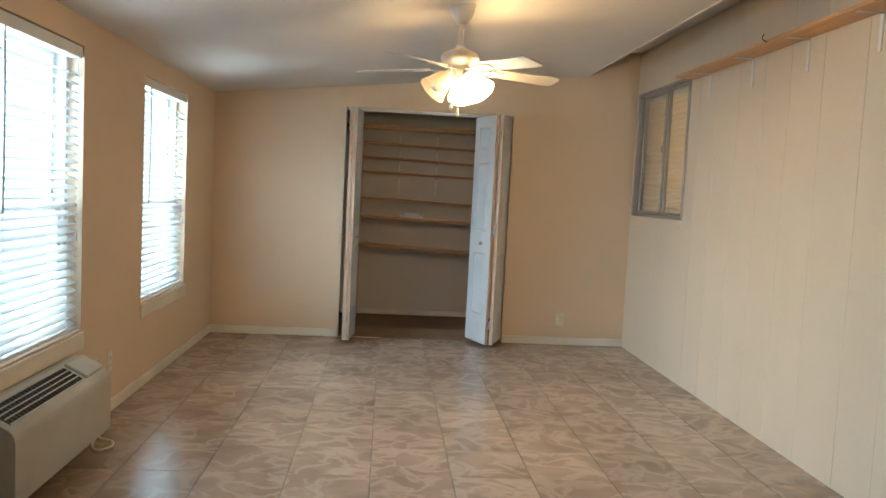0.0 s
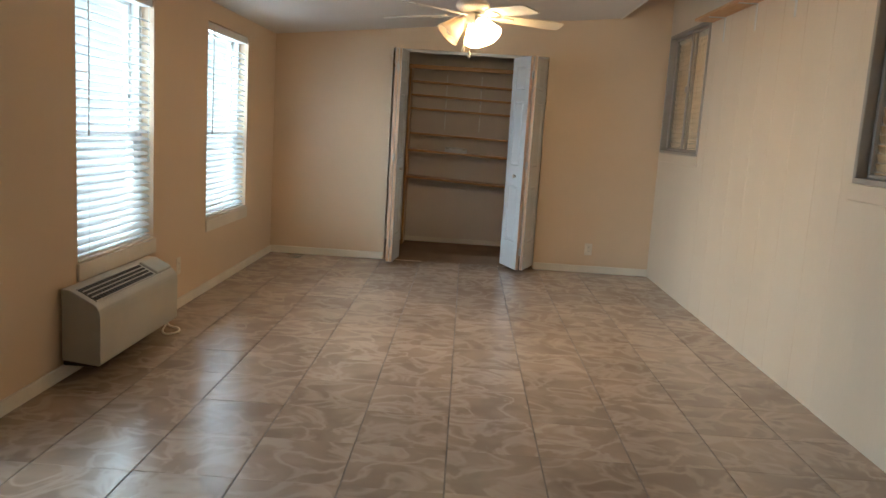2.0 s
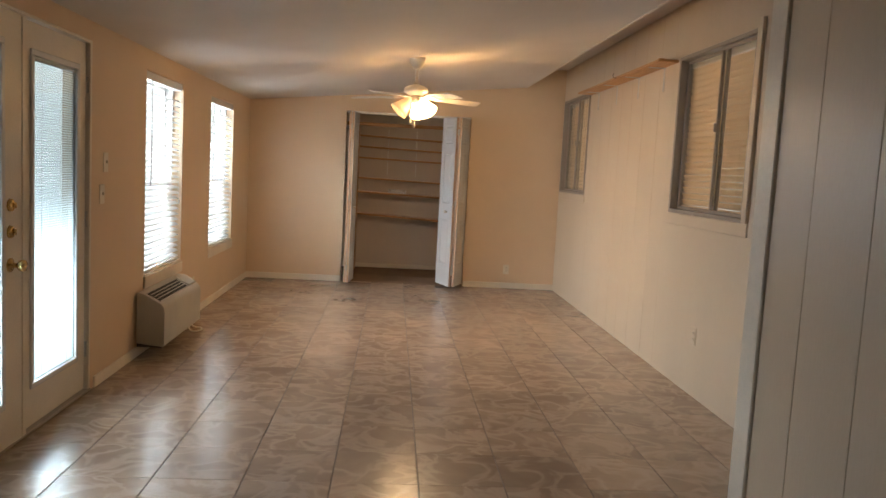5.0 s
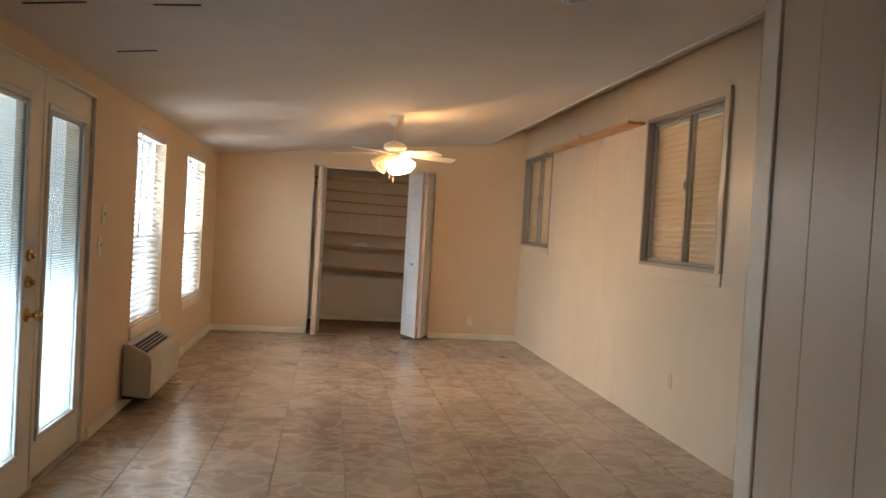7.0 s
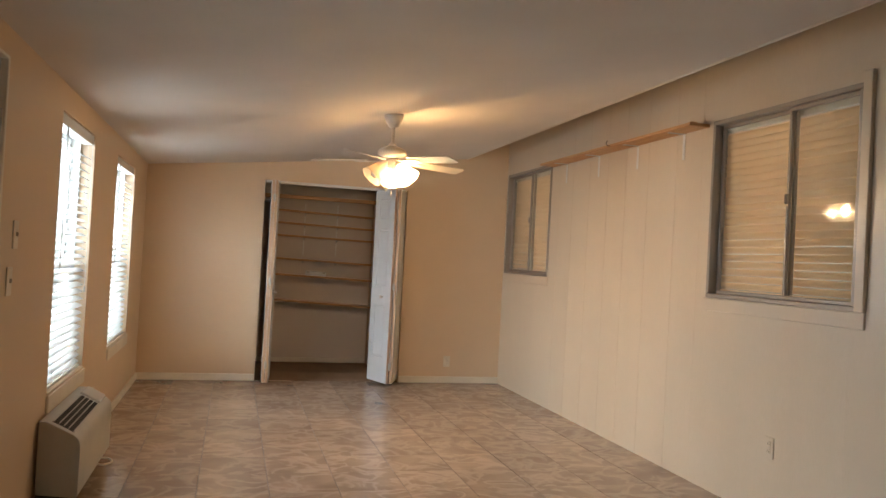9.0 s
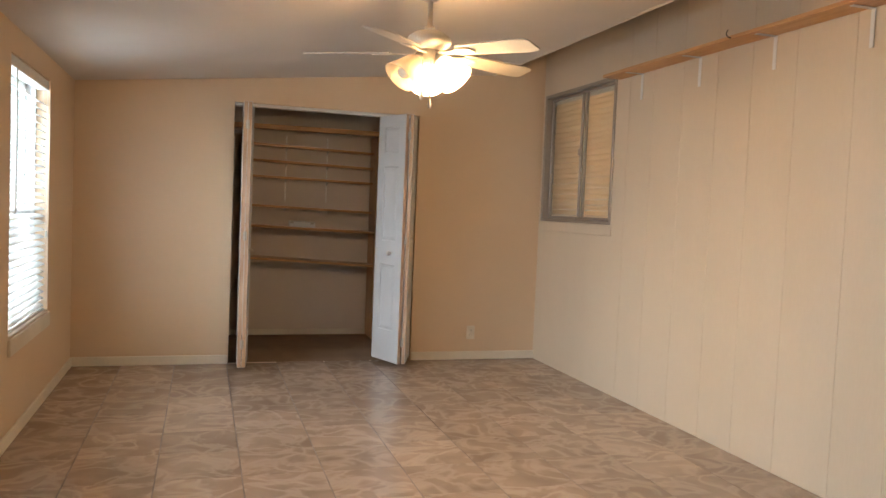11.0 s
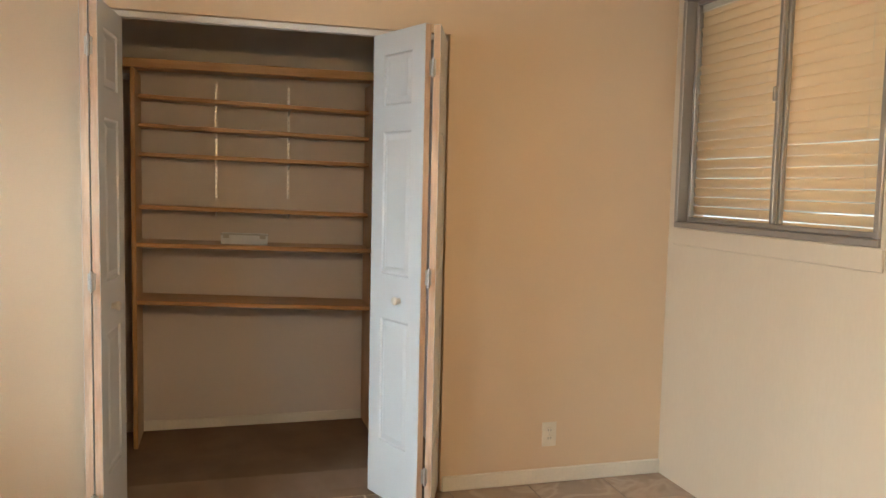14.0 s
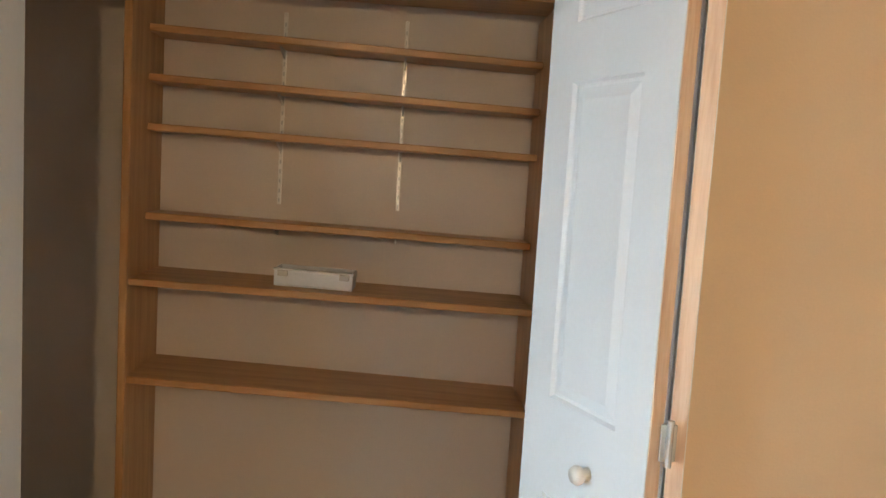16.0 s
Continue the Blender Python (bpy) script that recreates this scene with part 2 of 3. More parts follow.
def prism(outline, axis, a, b, bevel=0.0):
    """An outline of (p, q) pairs pushed along an axis: x takes (y, z), y takes (x, z), z takes (x, y)."""
    bm = bmesh.new()
    put = {"x": lambda p, q, s: (s, p, q), "y": lambda p, q, s: (p, s, q), "z": lambda p, q, s: (p, q, s)}[axis]
    lo = [bm.verts.new(put(p, q, a)) for p, q in outline]
    hi = [bm.verts.new(put(p, q, b)) for p, q in outline]
    k = len(outline)
    bm.faces.new(lo)
    bm.faces.new(hi[::-1])
    for i in range(k):
        bm.faces.new((lo[i], lo[(i + 1) % k], hi[(i + 1) % k], hi[i]))
    if bevel:
        bmesh.ops.bevel(bm, geom=bm.edges[:], offset=bevel, segments=2, affect="EDGES", profile=0.5)
    return bm


def lathe(profile, steps=24, bm=None, m=None):
    """A profile of (radius, height) turned round the z axis."""
    b = bmesh.new()
    rings = []
    for r, z in profile:
        rings.append([b.verts.new((r * math.cos(2 * math.pi * i / steps), r * math.sin(2 * math.pi * i / steps), z)) for i in range(steps)]
                     if r > 1e-5 else [b.verts.new((0, 0, z))])
    for p, q in zip(rings, rings[1:]):
        for i in range(steps):
            j = (i + 1) % steps
            c = [p[i % len(p)], p[j % len(p)], q[j % len(q)], q[i % len(q)]]
            c = [v for k, v in enumerate(c) if v not in c[:k]]
            if len(c) > 2:
                b.faces.new(c)
    if m is not None:
        b.transform(m)
    return merge(bm, b)


def tube(points, radius, steps=8):
    """A round cord along smooth points."""
    pts = [Vector(p) for p in points]
    fine = []
    for i in range(len(pts) - 1):
        p0, p1, p2, p3 = pts[max(i - 1, 0)], pts[i], pts[i + 1], pts[min(i + 2, len(pts) - 1)]
        for k in range(6):
            t = k / 6
            fine.append(0.5 * ((2 * p1) + (p2 - p0) * t + (2 * p0 - 5 * p1 + 4 * p2 - p3) * t * t + (3 * p1 - p0 - 3 * p2 + p3) * t ** 3))
    fine.append(pts[-1])
    bm, rings = bmesh.new(), []
    for i, p in enumerate(fine):
        d = (fine[min(i + 1, len(fine) - 1)] - fine[max(i - 1, 0)]).normalized()
        q = d.to_track_quat("Z", "X").to_matrix()
        rings.append([bm.verts.new(p + q @ Vector((radius * math.cos(a), radius * math.sin(a), 0))) for a in (2 * math.pi * s / steps for s in range(steps))])
    for p, q in zip(rings, rings[1:]):
        for i in range(steps):
            bm.faces.new((p[i], p[(i + 1) % steps], q[(i + 1) % steps], q[i]))
    bm.faces.new(rings[0])
    bm.faces.new(rings[-1][::-1])
    return bm


def wall_mesh(axis, plane, back, u0, u1, z0, z1, holes=()):
    """A wall between two parallel planes, with openings (u0, u1, z0, z1) that go through it."""
    us = sorted({u0, u1, *(h[0] for h in holes), *(h[1] for h in holes)})
    zs = sorted({z0, z1, *(h[2] for h in holes), *(h[3] for h in holes)})
    solid = lambda i, j: 0 <= i < len(us) - 1 and 0 <= j < len(zs) - 1 and not any(
        h[0] < (us[i] + us[i + 1]) / 2 < h[1] and h[2] < (zs[j] + zs[j + 1]) / 2 < h[3] for h in holes)
    bm, seen = bmesh.new(), {}

    def vert(s, u, z):
        key = (s, u, z)
        if key not in seen:
            seen[key] = bm.verts.new((s, u, z) if axis == "x" else (u, s, z))
        return seen[key]
    for i in range(len(us) - 1):
        for j in range(len(zs) - 1):
            if not solid(i, j):
                continue
            a, b, c, d = us[i], us[i + 1], zs[j], zs[j + 1]
            for s in (plane, back):
                bm.faces.new([vert(s, u, z) for u, z in ((a, c), (b, c), (b, d), (a, d))])
            for di, dj, p, q in ((-1, 0, (a, c), (a, d)), (1, 0, (b, c), (b, d)), (0, -1, (a, c), (b, c)), (0, 1, (a, d), (b, d))):
                if not solid(i + di, j + dj):
                    bm.faces.new([vert(plane, *p), vert(plane, *q), vert(back, *q), vert(back, *p)])
    return bm


def structure(name, bm, mat, label, category, parent=None):
    return tagged(link(name, bm, mat, parent), label, category, "", "structure")


# ---- large structure ----
LEFT, RIGHT, FAR, BACK = 0.0, 3.725, 10.0, -1.6
JOG_X, JOG_Y = 3.045, 3.42
TOP = 2.92
CEIL = lambda x: 2.105 + 0.100 * x
DOOR = (3.54, 5.20, 0.0, 2.00)
W1, W2 = (6.17, 7.10, 0.54, 1.965), (8.06, 9.08, 0.54, 1.965)
RN, RF = (4.985, 6.19, 1.175, 2.275), (8.75, 9.945, 1.215, 2.285)
OPEN = (1.130, 2.608, 0.0, 2.04)

# Added self-lit panel; its emission stands in for the bright outdoors behind the blinds.
structure("backdrop", box(-9.2, -9.0, -20, 60, -0.22, 9.0), lit_material("backdrop_glow", (0.86, 0.96, 1.0), 0.8), "plain glowing panel added outside the windows in place of bright outdoors", "backdrop")
ground = structure("ground", box(-60, 60, -60, 60, -0.35, -0.22), CONCRETE, "pale concrete ground outside the windows", "ground")
wall_left = structure("wall_left", wall_mesh("x", LEFT, -0.16, BACK, FAR + 1.1, -0.2, TOP, (DOOR, W1, W2)), TAN,
                      "tan painted wall with two windows and doors", "wall")
wall_far = structure("wall_far", wall_mesh("y", FAR, FAR + 0.11, 0.0, RIGHT, -0.2, TOP, (OPEN,)), TAN,
                     "tan painted wall with closet opening", "wall")
wall_right = structure("wall_right", wall_mesh("x", RIGHT + 0.009, RIGHT + 0.15, JOG_Y - 0.1, FAR + 0.12, -0.2, TOP, (RN, RF)), CREAM,
                       "cream painted grooved panel wall with two windows", "wall")
wall_jog = structure("wall_jog", wall_mesh("x", JOG_X + 0.009, JOG_X + 0.15, BACK, JOG_Y - 0.02, -0.2, TOP), CREAM,
                     "cream painted grooved panel wall, stepped forward", "wall")
wall_return = structure("wall_return", box(JOG_X + 0.15, RIGHT + 0.012, JOG_Y - 0.14, JOG_Y - 0.02, -0.2, TOP), CREAM,
                        "cream painted short return wall", "wall")
wall_back = structure("wall_back", box(-0.16, JOG_X + 0.15, BACK - 0.12, BACK, -0.2, TOP), TAN, "plain tan painted wall", "wall")
closet_back = structure("wall_closet", box(0.25, 2.9, 10.98, 11.08, -0.2, TOP), CLOSET, "pale tan painted closet back wall", "wall")
structure("wall_closet_side", box(0.25, 0.35, FAR + 0.11, 10.98, -0.2, TOP), CLOSET, "pale tan painted closet side wall", "wall")
structure("wall_closet_side", box(2.68, 2.78, FAR + 0.11, 10.98, -0.2, TOP), CLOSET, "pale tan painted closet side wall", "wall")
EDGE_X = 3.24
structure("ceiling", prism([(-0.01, CEIL(-0.01)), (EDGE_X, CEIL(EDGE_X)), (EDGE_X, CEIL(EDGE_X) + 0.10), (-0.01, CEIL(-0.01) + 0.10)], "y", BACK, FAR), CEILING_PAINT,
          "pale textured sloping ceiling", "ceiling")
structure("ceiling_recess", box(EDGE_X - 0.25, RIGHT + 0.012, BACK, FAR, 2.66, 2.74), CEILING_PAINT, "pale raised ceiling strip along the wall", "ceiling")
structure("ceiling_closet", box(0.35, 2.68, FAR + 0.11, 10.98, 2.40, 2.48), CEILING_PAINT, "pale closet ceiling", "ceiling")
structure("roof", box(-0.55, 4.1, BACK - 0.4, 11.5, TOP, TOP + 0.1), TRIM, "flat roof above the room", "roof")
structure("trim", prism([(EDGE_X, CEIL(EDGE_X) - 0.004), (EDGE_X + 0.018, CEIL(EDGE_X) - 0.004), (EDGE_X + 0.018, CEIL(EDGE_X) + 0.09), (EDGE_X, CEIL(EDGE_X) + 0.09)], "y", BACK, FAR, 0.002), TRIM,
          "pale edge trim of the ceiling", "trim")


def baseboard(x0, x1, y0, y1):
    structure("baseboard", box(x0, x1, y0, y1, 0.0, 0.070, 0.004), TRIM, "cream painted baseboard", "baseboard")


baseboard(0.0, 0.014, DOOR[1] + 0.05, FAR)
baseboard(0.0, 0.014, BACK, DOOR[0] - 0.05)
baseboard(0.014, OPEN[0] - 0.005, FAR - 0.014, FAR)
baseboard(OPEN[1] + 0.005, RIGHT, FAR - 0.014, FAR)
structure("baseboard", box(0.35, 2.68, 10.966, 10.98, 0.06, 0.115, 0.004), TRIM, "cream painted closet baseboard", "baseboard")
structure("trim", box(JOG_X - 0.012, JOG_X + 0.03, JOG_Y - 0.11, JOG_Y + 0.010, 0.0, CEIL(JOG_X) - 0.004, 0.005), TRIM, "cream painted corner post", "trim")
structure("trim", box(OPEN[0] + 0.002, OPEN[1] - 0.002, FAR + 0.015, FAR + 0.05, OPEN[3] - 0.028, OPEN[3] - 0.002, 0.003), WHITE, "white metal folding-door track", "trim")


# ---- doors to the outside ----
def lite(bm, y0, y1, z0, z1, x0, x1, wide=0.03):
    """Four mouldings round a pane."""
    for a in ((y0 - wide, y1 + wide, z0 - wide, z0), (y0 - wide, y1 + wide, z1, z1 + wide), (y0 - wide, y0, z0, z1), (y1, y1 + wide, z0, z1)):
        box(x0, x1, *a, 0.004, bm)
    return bm


def french_leaf(door, y0, y1, g0, g1, front, hinge_y):
    z0, z1, gz0, gz1 = 0.02, 1.975, 0.235, 1.82
    leaf = part("door_leaf", wall_mesh("x", front, front - 0.044, y0, y1, z0, z1, ((g0, g1, gz0, gz1),)), DOOR_PAINT, door)
    part("lite_frame", lite(bmesh.new(), g0, g1, gz0, gz1, front - 0.02, front + 0.012), WHITE, leaf, "white glazing frame")
    for x in (front + 0.004, front - 0.036):
        p = part("pane", box(x - 0.002, x + 0.002, g0 - 0.003, g1 + 0.003, gz0 - 0.003, gz1 + 0.003), GLASS, leaf, "clear glass pane")
        p.visible_shadow = False
    bm, z, tilt = bmesh.new(), gz0 + 0.012, radians(-32)
    while z < gz1 - 0.02:
        dx, dz = 0.0065 * math.cos(tilt), 0.0065 * math.sin(tilt)
        v = [bm.verts.new(c) for c in ((front - 0.0060 - dx, g0 + 0.001, z - dz), (front - 0.0060 + dx, g0 + 0.001, z + dz), (front - 0.0060 + dx, g1 - 0.001, z + dz), (front - 0.0060 - dx, g1 - 0.001, z - dz))]
        bm.faces.new(v)
        z += 0.0125
    bmesh.ops.solidify(bm, geom=bm.faces[:], thickness=0.0006)
    s = part("mini_blind", bm, MINI_SLAT, leaf, "pale mini blind between the panes")
    s["kind"] = "stuff"
    part("blind_rail", box(front - 0.018, front + 0.001, g0 + 0.002, g1 - 0.002, gz1 - 0.02, gz1 - 0.002, 0.002), WHITE, leaf)
    for y in (g0 + 0.1, g1 - 0.1):
        part("blind_cord", box(front - 0.0003, front + 0.001, y - 0.0015, y + 0.0015, gz0 + 0.004, gz1 - 0.02), WHITE, leaf)
    for z in (0.25, 1.0, 1.75):
        part("hinge", lathe([(0, 0), (0.007, 0), (0.007, 0.09), (0, 0.09)], 10, None, pose(front + 0.006, hinge_y, z - 0.045)), STEEL, leaf, "dull metal hinge", True)
    return leaf


door_1 = tagged(new("door_1"), "cream double doors with glass and inner mini blinds", "door", "", "structure")
french_leaf(door_1, 4.355, 5.165, 4.525, 5.03, -0.02, 5.172)
act = french_leaf(door_1, 3.575, 4.345, 3.695, 4.145, 0.012, 3.568)
part("astragal", box(-0.02, 0.016, 4.346, 4.385, 0.02, 1.975, 0.004), DOOR_PAINT, door_1)
part("jamb", box(-0.14, 0.004, 5.172, 5.198, 0.0, 1.985, 0.003), DOOR_PAINT, door_1)
part("jamb", box(-0.14, 0.004, 3.542, 3.568, 0.0, 1.985, 0.003), DOOR_PAINT, door_1)
part("head_jamb", box(-0.14, 0.004, 3.542, 5.198, 1.983, 1.998, 0.003), DOOR_PAINT, door_1)
part("threshold", box(-0.15, 0.01, 3.542, 5.198, 0.0, 0.016, 0.004), ALUMINIUM, door_1, "grey metal threshold")
turn_x = lambda x, y, z: Matrix.Translation((x, y, z)) @ Matrix.Rotation(radians(90), 4, "Y")
part("door_knob", lathe([(0, 0), (0.032, 0), (0.032, 0.006), (0.012, 0.012), (0.011, 0.035), (0.022, 0.042), (0.028, 0.055), (0.025, 0.068), (0, 0.074)], 20, None, turn_x(0.012, 4.235, 0.855)), BRASS, act, "polished brass round knob", True)
for z in (1.005, 1.125):
    bm = lathe([(0, 0), (0.029, 0), (0.027, 0.012), (0.02, 0.016), (0, 0.016)], 20, None, turn_x(0.012, 4.235, z))
    box(0.026, 0.042, 4.231, 4.239, z - 0.014, z + 0.014, 0.002, bm)
    part("deadbolt", bm, BRASS, act, "brass thumb-turn deadbolt", True)


# ---- windows of the left wall, with blinds ----
def sash_window(name, y0, y1, z0, z1):
    w = tagged(new(name), "white double-hung window with a wooden sill", "window", "", "structure")
    zm = 1.165
    part("window_frame", lite(bmesh.new(), y0 + 0.035, y1 - 0.035, z0 + 0.035, z1 - 0.035, -0.155, -0.075, 0.034), WHITE, w)
    for a, b, x in ((z0 + 0.036, zm + 0.02, -0.105), (zm - 0.02, z1 - 0.036, -0.14)):
        s = part("sash", lite(bmesh.new(), y0 + 0.07, y1 - 0.07, a + 0.034, b - 0.034, x - 0.014, x + 0.014, 0.033), WHITE, w)
        p = part("pane", box(x - 0.002, x + 0.002, y0 + 0.068, y1 - 0.068, a + 0.032, b - 0.032), GLASS, s)
        p.visible_shadow = False
    part("window_sill", box(-0.075, 0.006, y0 + 0.001, y1 - 0.001, z0 + 0.001, z0 + 0.012, 0.003), TRIM, w)
    part("apron", box(0.001, 0.016, y0 - 0.015, y1 + 0.015, z0 - 0.09, z0 - 0.002, 0.004), TRIM, w)
    return w


def window_blind(y0, y1, z0, z1):
    b = thing("window_blind", pose(-0.04, (y0 + y1) / 2, z0), "white horizontal slat blind lowered in front of window", "blind", "blinds of the left windows")
    half, top = (y1 - y0) / 2 - 0.008, z1 - z0
    part("headrail", box(-0.03, 0.034, -half, half, top - 0.062, top - 0.004, 0.004), WHITE, b, "white headrail with valance")
    prof = []
    for k in range(7):
        u = k / 6 - 0.5
        prof.append((u * 0.049, 0.0045 * (1 - 4 * u * u)))
    prof = prof + [(p, q - 0.0028) for p, q in reversed(prof)]
    bm = prism(prof, "y", -half + 0.004, half - 0.004)
    tilt = Matrix.Rotation(radians(22), 4, "Y")
    n = int((top - 0.12) / 0.0425)
    first = None
    for k in range(n):
        m = Matrix.Translation((0, 0, 0.05 + k * 0.0425)) @ tilt @ Matrix.Rotation(radians(random.uniform(-0.25, 0.25)), 4, "X")
        if first is None:
            first = part("slat", bm, WHITE_SLAT, b, "", True)
            first.matrix_basis = m
        else:
            share("slat", first, b, m)
    part("bottom_rail", box(-0.025, 0.025, -half + 0.004, half - 0.004, 0.008, 0.026, 0.005), WHITE, b)
    for y in (-half + 0.14, half - 0.14):
        part("ladder_cord", box(0.0275, 0.0285, y - 0.001, y + 0.001, 0.02, top - 0.06), WHITE, b)
    part("wand", tube([(0.04, -half + 0.12, top - 0.06), (0.042, -half + 0.119, top - 0.4), (0.04, -half + 0.115, top - 0.80)], 0.0042), PLASTIC, b, "grey tilt wand", True)
    part("pull_cord", tube([(0.04, half - 0.07, top - 0.06), (0.04, half - 0.07, top - 0.5), (0.04, half - 0.068, top - 0.92)], 0.0016), WHITE, b)
    part("cord_tassel", lathe([(0, 0), (0.007, 0.004), (0.006, 0.03), (0.002, 0.04), (0, 0.04)], 10, None, pose(0.04, half - 0.068, top - 0.96)), PLASTIC, b, "", True)
    return b


sash_window("window_1", *W1)
sash_window("window_2", *W2)
window_blind(*W1)
window_blind(*W2)


# ---- sliding windows of the right wall, with closed blinds behind ----
def sliding_window(name, y0, y1, z0, z1, mid):
    w = tagged(new(name), "aluminium sliding window with clear glass", "window", "", "structure")
    fx0, fx1 = RIGHT - 0.012, RIGHT + 0.085
    f = 0.026
    part("window_frame", lite(bmesh.new(), y0 + f, y1 - f, z0 + f, z1 - f, fx0, fx1, f), ALUMINIUM, w)
    for a, b, x in ((y0 + f, mid + 0.014, RIGHT + 0.022), (mid - 0.014, y1 - f, RIGHT + 0.052)):
        s = part("sash", lite(bmesh.new(), a + 0.022, b - 0.022, z0 + f + 0.022, z1 - f - 0.022, x - 0.011, x + 0.011, 0.021), ALUMINIUM, w)
        p = part("pane", box(x - 0.002, x + 0.002, a + 0.020, b - 0.020, z0 + f + 0.020, z1 - f - 0.020), GLASS, s)
        p.visible_shadow = False
    zc = z0 + 0.52 * (z1 - z0)
    part("latch", box(RIGHT - 0.006, RIGHT + 0.012, mid - 0.005, mid + 0.009, zc - 0.028, zc + 0.028, 0.003), ALUMINIUM, w, "dull metal latch")
    part("trim_sill", box(RIGHT - 0.010, RIGHT + 0.002, y0 - (0.06 if y1 < 9 else 0.02), y1 + (0.03 if y1 < 9 else 0.01), z0 - 0.082, z0 - 0.002, 0.004), CREAM, w)
    if y1 < 9:
        part("trim_side", box(RIGHT - 0.022, RIGHT + 0.002, y0 - 0.062, y0 - 0.003, z0 - 0.0, z1 + 0.05, 0.004), CREAM, w)
    b = thing("window_blind", pose(RIGHT + 0.090, (y0 + y1) / 2, z0), "closed cream slat blind behind sliding glass", "blind", "blinds of the right windows")
    half, top = (y1 - y0) / 2 - 0.004, z1 - z0
    part("headrail", box(-0.02, 0.02, -half, half, top - 0.075, top - 0.001, 0.003), IVORY, b)
    prof = []
    for k in range(7):
        u = k / 6 - 0.5
        prof.append((u * 0.049, -0.0075 * (1 - 4 * u * u)))
    prof = prof + [(p, q + 0.0025) for p, q in reversed(prof)]
    bm = prism(prof, "y", -half + 0.006, half - 0.006)
    n = int((top - 0.07) / 0.0435) + 1
    first = None
    for k in range(n):
        m = Matrix.Translation((0, 0, 0.035 + k * 0.0435)) @ Matrix.Rotation(radians(53 + random.uniform(-1.5, 1.5)), 4, "Y") @ Matrix.Rotation(radians(random.uniform(-0.3, 0.3)), 4, "X")
        if first is None:
            first = part("slat", bm, BEIGE_SLAT, b, "", True)
            first.matrix_basis = m
        else:
            share("slat", first, b, m)
    part("bottom_rail", box(-0.012, 0.012, -half + 0.006, half - 0.006, 0.004, 0.02, 0.003), IVORY, b)
    for y in (-half + 0.16, 0.1, half - 0.16):
        part("ladder_cord", box(-0.0125, -0.0115, y - 0.001, y + 0.001, 0.01, top - 0.07), IVORY, b)


sliding_window("window_3", *RN, 5.51)
sliding_window("window_4", *RF, 9.30)


# ---- closet: folding doors ----
def leaf_mesh(w, t, h):
    """A moulded door leaf with three raised panels on its front (at v = 0)."""
    bm = bmesh.new()
    a, b = 0.085, w - 0.085
    zs = [0.0, 0.25, 0.785, 0.972, 1.568, 1.675, 1.885, h]
    us = [0.0, a, b, w]
    grid = {}

    def vert(u, v, z):
        k = (round(u, 5), round(v, 5), round(z, 5))
        if k not in grid:
            grid[k] = bm.verts.new(k)
        return grid[k]
    for i in range(3):
        for j in range(7):
            u0, u1, z0, z1 = us[i], us[i + 1], zs[j], zs[j + 1]
            bm.faces.new([vert(u, t, z) for u, z in ((u0, z0), (u0, z1), (u1, z1), (u1, z0))])
            if i == 1 and j in (1, 3, 5):
                rings = []
                for inset, depth in ((0, 0), (0.006, 0.006), (0.012, 0.0065), (0.034, 0.001)):
                    rings.append([vert(u, depth, z) for u, z in ((u0 + inset, z0 + inset), (u1 - inset, z0 + inset), (u1 - inset, z1 - inset), (u0 + inset, z1 - inset))])
                for p, q in zip(rings, rings[1:]):
                    for k in range(4):
                        bm.faces.new((p[k], p[(k + 1) % 4], q[(k + 1) % 4], q[k]))
                bm.faces.new(rings[-1])
            else:
                bm.faces.new([vert(u, 0, z) for u, z in ((u0, z0), (u1, z0), (u1, z1), (u0, z1))])
    for i in range(3):
        for z in (0.0, h):
            bm.faces.new([vert(u, v, z) for u, v in ((us[i], 0), (us[i + 1], 0), (us[i + 1], t), (us[i], t))])
    for j in range(7):
        for u in (0.0, w):
            bm.faces.new([vert(u, v, z) for v, z in ((0, zs[j]), (t, zs[j]), (t, zs[j + 1]), (0, zs[j + 1]))])
    return bm


def place_leaf(p, q):
    """The pose of a leaf whose front runs from p to q on the floor."""
    u = Vector((q[0] - p[0], q[1] - p[1], 0)).normalized()
    v = Vector((0, 0, 1)).cross(u)
    return Matrix(((u.x, v.x, 0, p[0]), (u.y, v.y, 0, p[1]), (0, 0, 1, 0.035), (0, 0, 0, 1)))


KNOB = material("worn_knob", (0.70, 0.64, 0.54), 0.5, 0.3, scale=20, grain=120, bump=0.1)


